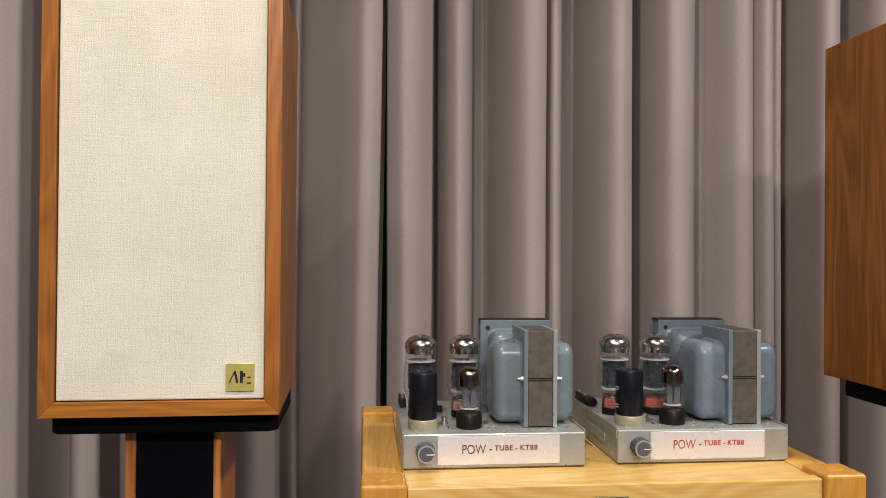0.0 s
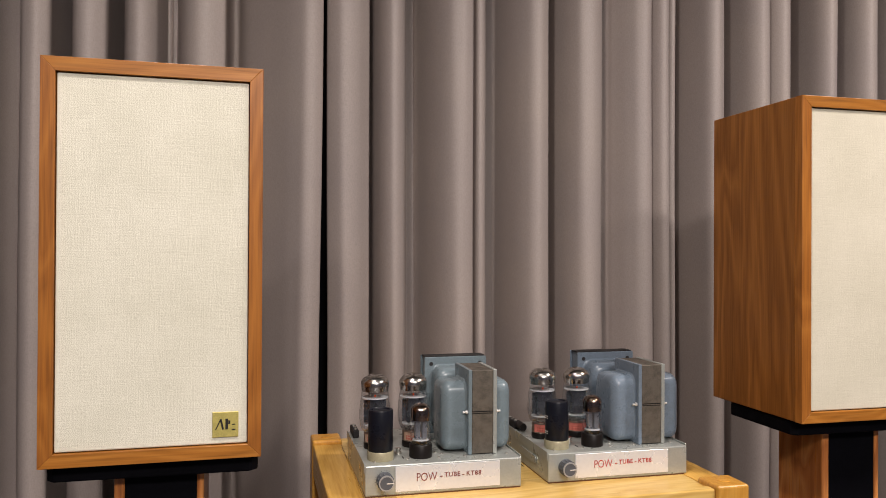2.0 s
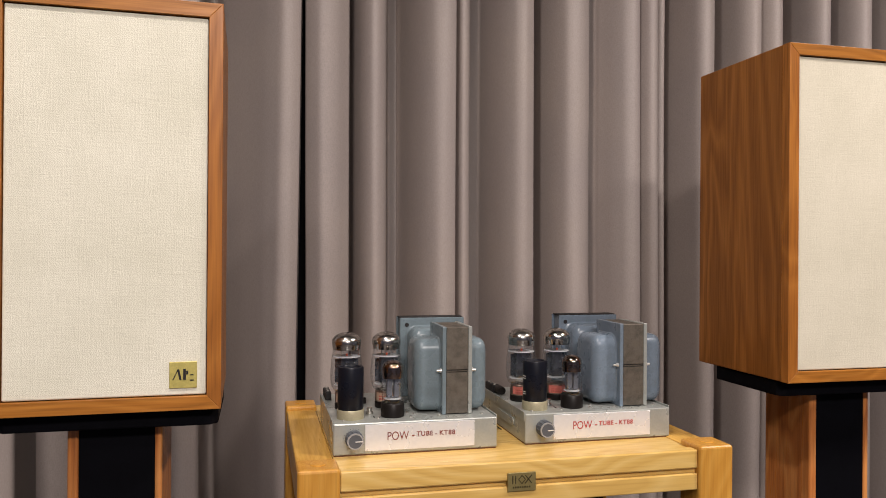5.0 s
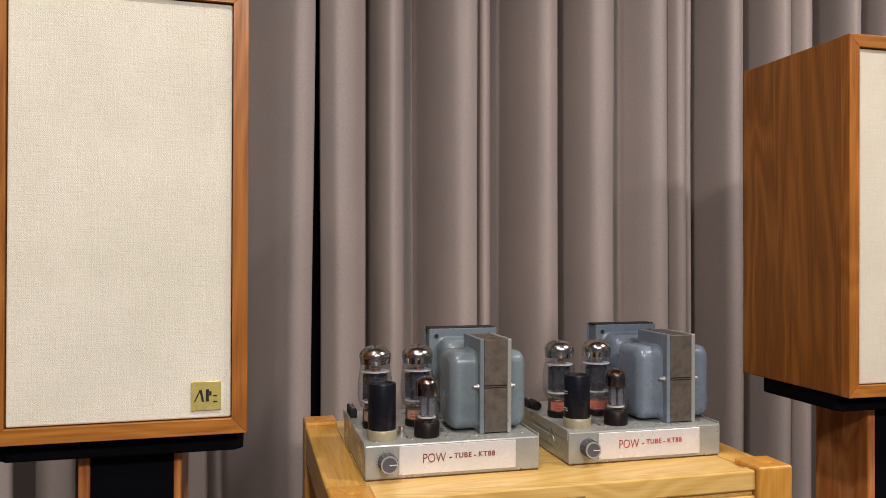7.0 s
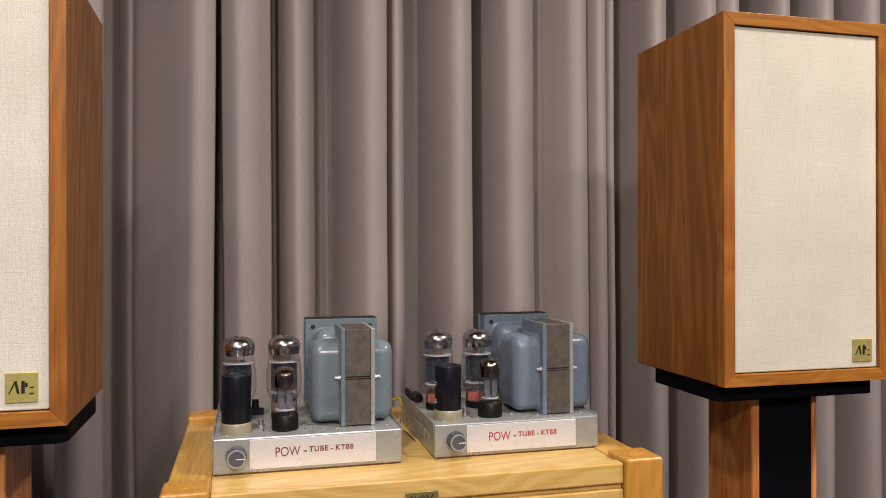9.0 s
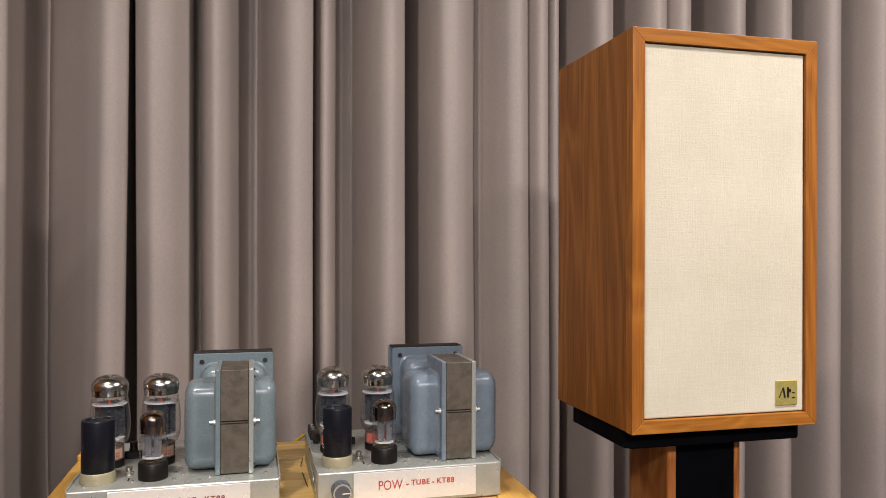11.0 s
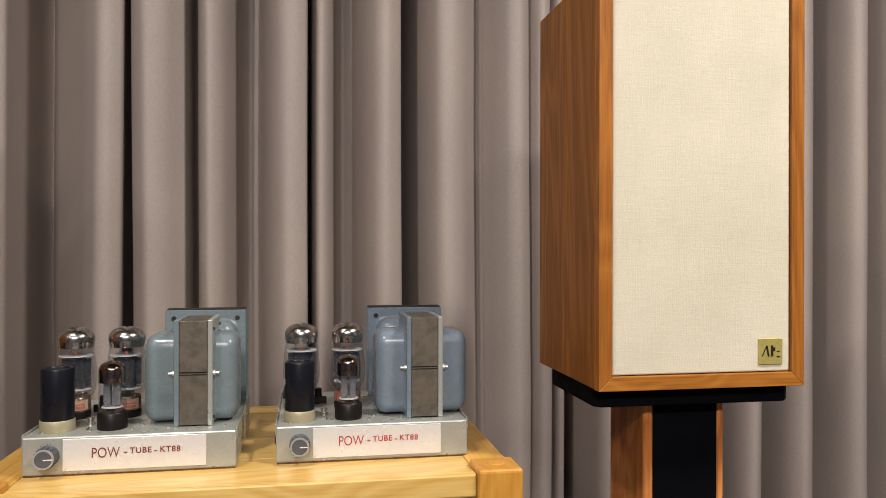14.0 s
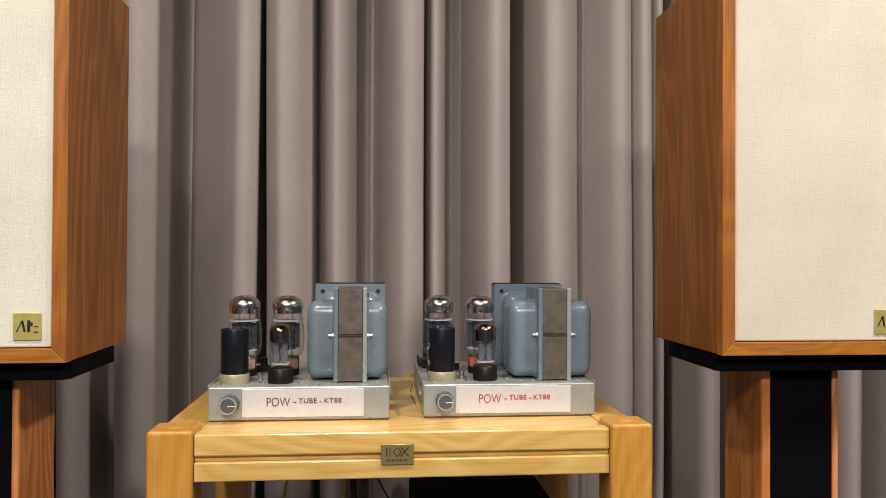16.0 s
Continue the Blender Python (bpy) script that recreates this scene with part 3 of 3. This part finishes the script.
# ---- valve amplifiers ----
def valve(parent, x, y, z, tall, sleeve=None):
    """Output valve (tall) or driver valve, with base, bulb, inner plates, mica and silvered top."""
    if tall:
        v = part("output_valve", lathe([(0.0205, 0), (0.0215, 0.002), (0.0215, 0.010), (0.0205, 0.012)], x, y, 28, z=z), BAKELITE, parent, "large glass output valve with silvered top", True)
        part("valve_base", lathe([(0.0205, 0.012), (0.0210, 0.013), (0.0210, 0.031), (0.0198, 0.033)], x, y, 28, z=z), TUBE_METAL, v, "", True)
        body = [(0.0205, 0.033), (0.0252, 0.037), (0.0286, 0.046), (0.0300, 0.058), (0.0298, 0.072), (0.0286, 0.086), (0.0268, 0.099), (0.0257, 0.108), (0.0259, 0.113), (0.0270, 0.119), (0.0273, 0.124)]
        part("bulb", lathe(body + dome(0.0273, 0.124, 0.1420)[1:], x, y, 32, z=z), GLASS, v, "", True)
        part("getter", lathe([(0.0253, 0.110), (0.0256, 0.113), (0.0267, 0.119), (0.0270, 0.124)] + dome(0.0270, 0.124, 0.1415)[1:], x, y, 32, z=z), GETTER, v, "silvered dome of the valve", True)
        part("anode", prism(rounded(x - 0.0135, x + 0.0135, y - 0.0085, y + 0.0085, 0.004), z + 0.047, z + 0.094, "z"), DARK_ANODE, v)
        for dx in (-0.0175, 0.0175):
            part("anode_fin", box(x + dx - 0.004, x + dx + 0.004, y - 0.0007, y + 0.0007, z + 0.049, z + 0.092), DARK_ANODE, v)
        part("mica", lathe([(0.0, 0.0), (0.0255, 0.0), (0.0255, 0.0012), (0.0, 0.0012)], x, y, 24, z=z + 0.0965), MICA, v, "white mica disc")
        part("mica", lathe([(0.0, 0.0), (0.0222, 0.0), (0.0222, 0.0012), (0.0, 0.0012)], x, y, 24, z=z + 0.044), MICA, v, "white mica disc")
        part("heater", lathe([(0.0, 0.0), (0.0018, 0.0), (0.0018, 0.0036), (0.0, 0.0036)], x, y - 0.003, 12, z=z + 0.0985), GLOW, v)
        for dx in (-0.009, 0.009):
            part("support_rod", lathe([(0.0010, 0.034), (0.0010, 0.114)], x + dx, y, 8, z=z), SILVER, v)
        wrap = bmesh.new()
        for k in range(-12, 12):
            a0, a1 = radians(-90 + 5.5 * k), radians(-90 + 5.5 * (k + 1))
            prism([(x + r * math.cos(a), y + r * math.sin(a)) for r, a in ((0.02145, a0), (0.02145, a1), (0.0207, a1), (0.0207, a0))], z + 0.0145, z + 0.0295, "z", 0, wrap)
        part("base_label", wrap, sleeve, v, "worn printed label round the valve base")
        band = bmesh.new()
        for k in range(-5, 6):
            a = radians(-90 + 9 * k)
            for h0, h1 in ((0.016, 0.020), (0.0215, 0.024)):
                pts = [(x + 0.0217 * math.cos(a + s), y + 0.0217 * math.sin(a + s)) for s in (-0.06, 0.06)]
                inn = [(x + 0.0210 * math.cos(a + s), y + 0.0210 * math.sin(a + s)) for s in (0.06, -0.06)]
                prism(pts + inn, z + h0, z + h1, "z", 0, band)
        part("base_print", band, RED_LABEL, v, "faded red print on the valve base")
    else:
        v = part("driver_valve", lathe([(0.0200, 0), (0.0210, 0.001), (0.0210, 0.023), (0.0195, 0.025)], x, y, 28, z=z), BAKELITE, parent, "small glass driver valve in a black base", True)
        part("bulb", lathe([(0.0180, 0.025), (0.0190, 0.029), (0.0190, 0.086)] + dome(0.0190, 0.086, 0.0995)[1:], x, y, 28, z=z), GLASS, v, "", True)
        part("getter", lathe([(0.0182, 0.068), (0.0186, 0.074), (0.0186, 0.0855)] + dome(0.0186, 0.0855, 0.0988)[1:], x, y, 28, z=z), GETTER_BROWN, v, "silvered top of the valve", True)
        for dx in (-0.0065, 0.0065):
            part("anode", prism(rounded(x + dx - 0.0050, x + dx + 0.0050, y - 0.006, y + 0.006, 0.002), z + 0.034, z + 0.069, "z"), PLATE_GREY, v)
        part("mica", lathe([(0.0, 0.0), (0.0165, 0.0), (0.0165, 0.001), (0.0, 0.001)], x, y, 24, z=z + 0.0705), MICA, v, "white mica disc")
        part("mica", lathe([(0.0, 0.0), (0.0150, 0.0), (0.0150, 0.001), (0.0, 0.001)], x, y, 24, z=z + 0.031), MICA, v, "white mica disc")
        part("heater", lathe([(0.0, 0.0), (0.0025, 0.0), (0.0025, 0.004), (0.0, 0.004)], x, y - 0.004, 10, z=z + 0.0755), GLOW, v)
    return v


def bell(x0, x1, y0, y1, z0, z1, out_axis, sign, depth, rad):
    """A pressed end bell: a rounded rectangle that narrows in steps as it stands out from its flange."""
    own = bmesh.new()
    rings = []
    for k in range(8):
        a = math.pi / 2 * k / 7
        inset, reach = rad * (1 - math.cos(a)), depth - rad + rad * math.sin(a)
        rings.append((inset, reach))
    rings = [(-0.003, 0.0), (0.0, 0.003)] + rings
    loops = []
    for inset, reach in rings:
        if out_axis == "x":
            o = rounded(y0 + inset, y1 - inset, z0 + inset, z1 - inset, max(0.004, rad * 1.25 - inset * 0.5))
            loops.append([own.verts.new(((x1 if sign > 0 else x0) + sign * reach, u, v)) for u, v in o])
        else:
            o = rounded(x0 + inset, x1 - inset, z0 + inset, z1 - inset, max(0.004, rad * 1.25 - inset * 0.5))
            loops.append([own.verts.new((u, (y1 if sign > 0 else y0) + sign * reach, v)) for u, v in o])
    n = len(loops[0])
    for lo, hi in zip(loops, loops[1:]):
        for i in range(n):
            own.faces.new((lo[i], lo[(i + 1) % n], hi[(i + 1) % n], hi[i]))
    own.faces.new(loops[-1])
    own.faces.new(loops[0][::-1])
    return own


def screw(parent, x, y, z, axis, r=0.0032, name="screw", material=None):
    return part(name, lathe([(r, 0.0), (r, 0.0012), (r * 0.6, 0.0024), (0.0, 0.0026)], x, y, 12, axis, z=z), material or SILVER, parent, "", True)


def amplifier(at, label, odd):
    W, D, Hc = 0.290, 0.270, 0.056
    enamel = BLUE_GREY if odd else GREEN_GREY
    t = thing("valve_amplifier", at, label, "amplifier", "pair of valve amplifiers")
    ch = part("chassis", box(0, W, 0, D, 0.0022, Hc, 0.0022, 2), CHASSIS, t, "pale grey painted steel chassis")
    part("bottom_plate", box(0.0015, W - 0.0015, 0.0015, D - 0.0015, 0.0, 0.0021), COPPER, t)
    for x0 in (-0.0012, W - 0.0008):
        part("side_lip", box(x0, x0 + 0.002, 0.004, D, Hc - 0.014, Hc + 0.003, 0.0004, 1), CHASSIS, ch)
    for k in range(4):
        screw(ch, -0.0002, 0.02 + 0.075 * k, Hc - 0.010, "x", -0.0032)
    lab = part("label_plate", box(0.054, 0.248, -0.0016, -0.0002, 0.0075, 0.0525, 0.0004, 1), LABEL, t, "brushed metal plate with red lettering")
    ink = RED_INK_FRESH if odd else RED_INK
    lettering("lettering", "POW", 0.0208, (0.0915, -0.0018, 0.0248), ink, lab, 1.0, 0.78, -0.0001)
    lettering("lettering", "-", 0.0185, (0.1345, -0.0018, 0.0268), ink, lab)
    lettering("lettering", "TUBE", 0.0115, (0.1435, -0.0018, 0.0294), ink, lab, 1.12, 1.0, 0.00018)
    lettering("lettering", "-", 0.0150, (0.1760, -0.0018, 0.0281), ink, lab)
    lettering("lettering", "KT88", 0.0115, (0.1840, -0.0018, 0.0294), ink, lab, 1.15, 1.0, 0.00018)
    kn = part("volume_knob", lathe([(0.0150, -0.0006), (0.0150, -0.004), (0.0142, -0.006), (0.0136, -0.020), (0.0130, -0.022), (0.0, -0.022)], 0.0350, 0, 32, "y", z=0.030), KNOB_GREY, t, "dark grey knob with a pale rim and pointer", True)
    for k in range(14):
        a = 2 * math.pi * k / 14
        c, s = 0.0350 + 0.0141 * math.cos(a), 0.030 + 0.0141 * math.sin(a)
        part("flute", box(c - 0.0009, c + 0.0009, -0.0185, -0.005, s - 0.0009, s + 0.0009), KNOB_GREY, kn)
    part("rim", lathe([(0.0137, -0.0195), (0.0137, -0.0223), (0.0114, -0.0223), (0.0114, -0.0216)], 0.0350, 0, 32, "y", z=0.030), RIM_GREY, kn, "", True)
    part("pointer", box(0.0350, 0.0470, -0.0228, -0.0219, 0.0290, 0.0304), WHITE_MARK, kn)
    for k in range(0 if odd else 10):
        a = radians(62 + 16 * k)
        c, s = math.cos(a), math.sin(a)
        tick = [(0.0350 + r * c - w * s, 0.030 + r * s + w * c) for r, w in ((0.0158, -0.0003), (0.0176, -0.0003), (0.0176, 0.0003), (0.0158, 0.0003))]
        part("scale_mark", prism(tick, -0.0006, -0.0001, "y"), KNOB_GREY, ch)
    z = Hc
    # capacitor
    can = part("capacitor", lathe([(0.0222, 0.016), (0.0226, 0.0165), (0.0226, 0.088), (0.0216, 0.0905), (0.0175, 0.0905), (0.0165, 0.0885), (0.0, 0.0885)], 0.034, 0.043, 36, z=z), CAN_BLACK, t, "black cylindrical capacitor in an ivory ring", True)
    part("ring", lathe([(0.0236, 0.0), (0.0240, 0.001), (0.0240, 0.015), (0.0232, 0.0165), (0.0220, 0.0165)], 0.034, 0.043, 36, z=z), CAN_RING, can, "", True)
    if odd:
        for rows in ((0.029, 0.033), (0.058, 0.062)):
            marks = bmesh.new()
            for h in rows:
                for k in range(4):
                    a = radians(-183 + 7 * k)
                    p = [(0.034 + r * math.cos(a + s), 0.043 + r * math.sin(a + s)) for r, s in ((0.0229, -0.045), (0.0229, 0.045), (0.0223, 0.045), (0.0223, -0.045))]
                    prism(p, z + h, z + h + 0.0012, "z", 0, marks)
            part("print", marks, WHITE_MARK, can, "small pale print")
    valve(t, 0.109, 0.044, z, False)
    sleeve = LABEL_PINK if odd else LABEL_TAN
    valve(t, 0.036, 0.126, z, True, sleeve)
    valve(t, 0.111, 0.126, z, True, sleeve)
    # output transformer: upright stack, two angle frames, two pressed bells
    x0, x1, y0, y1, zt = (0.2060, 0.2480, 0.024, 0.128, 0.2125) if odd else (0.2045, 0.2450, 0.032, 0.132, 0.2125)
    tr = part("output_transformer", box(x0, x1, y0 + 0.001, y1, z + 0.002, 0.132, 0.0008, 1), IRON, t, "blue-grey transformer with bare steel stack")
    part("steel_block", box(x0, x1, y0 + 0.001, y1, 0.1362, zt, 0.0008, 1), IRON, tr, "worn bare steel stack")
    part("gap_strip", box(x0 + 0.001, x1 - 0.001, y0 + 0.003, y1, 0.132, 0.1362), IRON_DARK, tr)
    part("gap_lip", box(x0, x1, y0, y0 + 0.003, 0.1334, 0.1348), IRON, tr)
    for a, b, s in ((x0 - 0.0075, x0 - 0.0002, -1), (x1 + 0.0002, x1 + 0.0075, 1)):
        part("frame", box(a, b, y0, y1 + 0.001, z + 0.0004, zt + 0.0015, 0.0012, 2), enamel if s < 0 else CHASSIS, tr, "painted angle frame")
        edge = a if s < 0 else b
        for zz, yy in ((z + 0.012, 0.012), (0.200, 0.012), (0.200, y1 - y0 - 0.012)):
            screw(tr, edge, y0 + yy, zz, "x", 0.002 * s, "rivet", IRON_DARK)
        nut = part("bolt", lathe([(0.0040, 0.0), (0.0040, s * 0.0032), (0.0022, s * 0.0034), (0.0022, s * 0.0088), (0.0, s * 0.0090)], edge, y0 + 0.008, 10, "x", z=0.1345), BOLT, tr, "pale bolt and nut")
    part("end_bell", bell(x0 - 0.0075, x0, y0 + 0.016, y1 + 0.002, z + 0.003, 0.190, "x", -1, 0.046, 0.016), enamel, tr, "rounded blue-grey end bell", True)
    part("end_bell", bell(x0, x1 + 0.0075, y0 + 0.016, y1 + 0.002, z + 0.003, 0.190, "x", 1, 0.043 if odd else 0.034, 0.016), enamel, tr, "rounded blue-grey end bell", True)
    # mains transformer behind
    a, b, yp, top = 0.153, 0.286, 0.214, 0.2145
    mt = part("mains_transformer", box(a + 0.004, b - 0.004, yp + 0.004, yp + 0.040, z + 0.001, top - 0.001, 0.0008, 1), enamel, t, "blue-grey mains transformer with dark stack")
    part("lamination_edge", box(a + 0.001, b - 0.001, yp + 0.007, yp + 0.038, top - 0.001, top + 0.0016, 0.0006, 1), IRON_DARK, mt, "dark steel laminations")
    fl = part("flange", box(a, b, yp, yp + 0.0038, z + 0.0004, top, 0.001, 1), enamel, mt, "painted steel flange")
    part("flange", box(a, b, yp + 0.0402, yp + 0.044, z + 0.0004, top, 0.001, 1), enamel, mt)
    for xx in (a + 0.014, b - 0.014):
        part("hole", lathe([(0.0, 0.0), (0.0042, 0.0), (0.0042, -0.0006), (0.0, -0.0006)], xx, yp, 16, "y", z=0.2005), IRON_DARK, fl)
    part("end_bell", bell(a + 0.014, b - 0.014, yp, yp + 0.004, z + 0.012, 0.197, "y", -1, 0.050, 0.016), enamel, mt, "rounded blue-grey end bell", True)
    screw(fl, a + 0.009, yp - 0.001, 0.135, "y", -0.0055, "bolt")
    screw(fl, a + 0.010, yp - 0.001, z + 0.02, "y", -0.0055, "bolt")
    # small fittings on the deck
    j = part("jack", lathe([(0.0065, 0.0), (0.0065, 0.003), (0.004, 0.004), (0.004, 0.007), (0.0052, 0.0075), (0.0052, 0.011), (0.0, 0.011)], 0.072, 0.072, 16, z=z), SILVER, t, "small nickel jack", True)
    part("slot", box(0.0745, 0.0765, 0.036, 0.050, z, z + 0.0006), IRON_DARK, ch)
    for xx, yy in ((0.140, 0.030), (0.082, 0.030), (0.150, 0.052), (0.190, 0.030), (0.270, 0.030), (0.020, 0.020), (0.140, 0.066), (0.145, 0.20), (0.06, 0.2), (0.012, 0.215), (0.278, 0.16)):
        screw(ch, xx, yy, z, "z", 0.003)
    fuse = part("fuse_holder", lathe([(0.007, 0.0), (0.007, 0.012), (0.006, 0.014), (0.006, 0.024), (0.0, 0.025)], 0.064, 0.175, 16, z=z), BAKELITE, t, "small dark fuse holder", True)
    part("terminal", box(0.052, 0.078, 0.160, 0.166, z, z + 0.012, 0.001, 1), BAKELITE, t, "small dark terminal strip")
    ter = part("terminal_block", box(0.004, 0.016, 0.205, 0.262, z + 0.0002, z + 0.016, 0.002, 2), IRON_DARK, t, "dark terminal block")
    for k in range(3):
        screw(ter, 0.010, 0.215 + 0.018 * k, z + 0.016, "z", 0.003)
    if odd:
        part("side_handle", prism(rounded(0.060, 0.165, 0.020, 0.036, 0.0078), -0.0022, -0.0004, "x", 0.0006), CHASSIS, ch, "raised oblong handle on the side")
        part("plug", lathe([(0.0075, 0.0), (0.0085, 0.006), (0.0085, 0.034), (0.005, 0.042), (0.0, 0.043)], 0.014, 0.176, 16, "y", z=z + 0.0095), BAKELITE, t, "black cylindrical plug", True)
    return t


amplifier((0.063, 1.214, TOP), "grey valve amplifier with blue-grey transformers and faded valve print", False)
amplifier((0.409, 1.222, TOP), "grey valve amplifier with blue-grey transformers and bright red valve print", True)

# ---- below and behind the table ----
cab = thing("black_cabinet", (0.522, 1.34, 0), "plain black box standing under the pine table", "box")
part("body", box(-0.122, 0.122, -0.16, 0.16, 0.012, 0.525, 0.003), BLACK_PAINT, cab)
for sx in (-0.1, 0.1):
    for sy in (-0.13, 0.13):
        part("foot", lathe([(0.014, 0.0), (0.014, 0.012)], sx, sy, 16), BLACK_CABLE, cab)
cable("mains_cable", [(0.425, 1.50, 0.70), (0.43, 1.58, 0.694), (0.425, 1.668, 0.6995), (0.32, 1.685, 0.60), (0.14, 1.70, 0.46), (0.17, 1.70, 0.25), (0.24, 1.70, 0.006)], 0.0030, YELLOW_CABLE, "thin yellow cable hanging behind the table")
cable("mains_cable", [(0.33, 1.50, 0.70), (0.32, 1.60, 0.694), (0.31, 1.670, 0.6975), (0.277, 1.70, 0.52), (0.262, 1.70, 0.40), (0.25, 1.70, 0.006)], 0.0030, YELLOW_CABLE, "thin yellow cable hanging behind the table")
cable("mains_cable", [(0.30, 1.49, 0.72), (0.31, 1.58, 0.704), (0.305, 1.675, 0.698), (0.284, 1.70, 0.50), (0.30, 1.71, 0.25), (0.33, 1.71, 0.008)], 0.0075, BLACK_CABLE, "thick black mains cable hanging behind the table")
cable("signal_cable", [(0.335, 1.498, 0.712), (0.33, 1.60, 0.6915), (0.325, 1.672, 0.6915), (0.305, 1.69, 0.52), (0.345, 1.70, 0.44), (0.44, 1.70, 0.25), (0.5, 1.70, 0.004)], 0.0020, BLACK_CABLE, "thin black signal cable hanging behind the table")
cable("speaker_wire", [(0.4045, 1.482, 0.7000), (0.4000, 1.470, 0.6892), (0.4005, 1.410, 0.6892), (0.4030, 1.340, 0.6892)], 0.0008, BLACK_CABLE, "thin black speaker wire lying beside the amplifier")
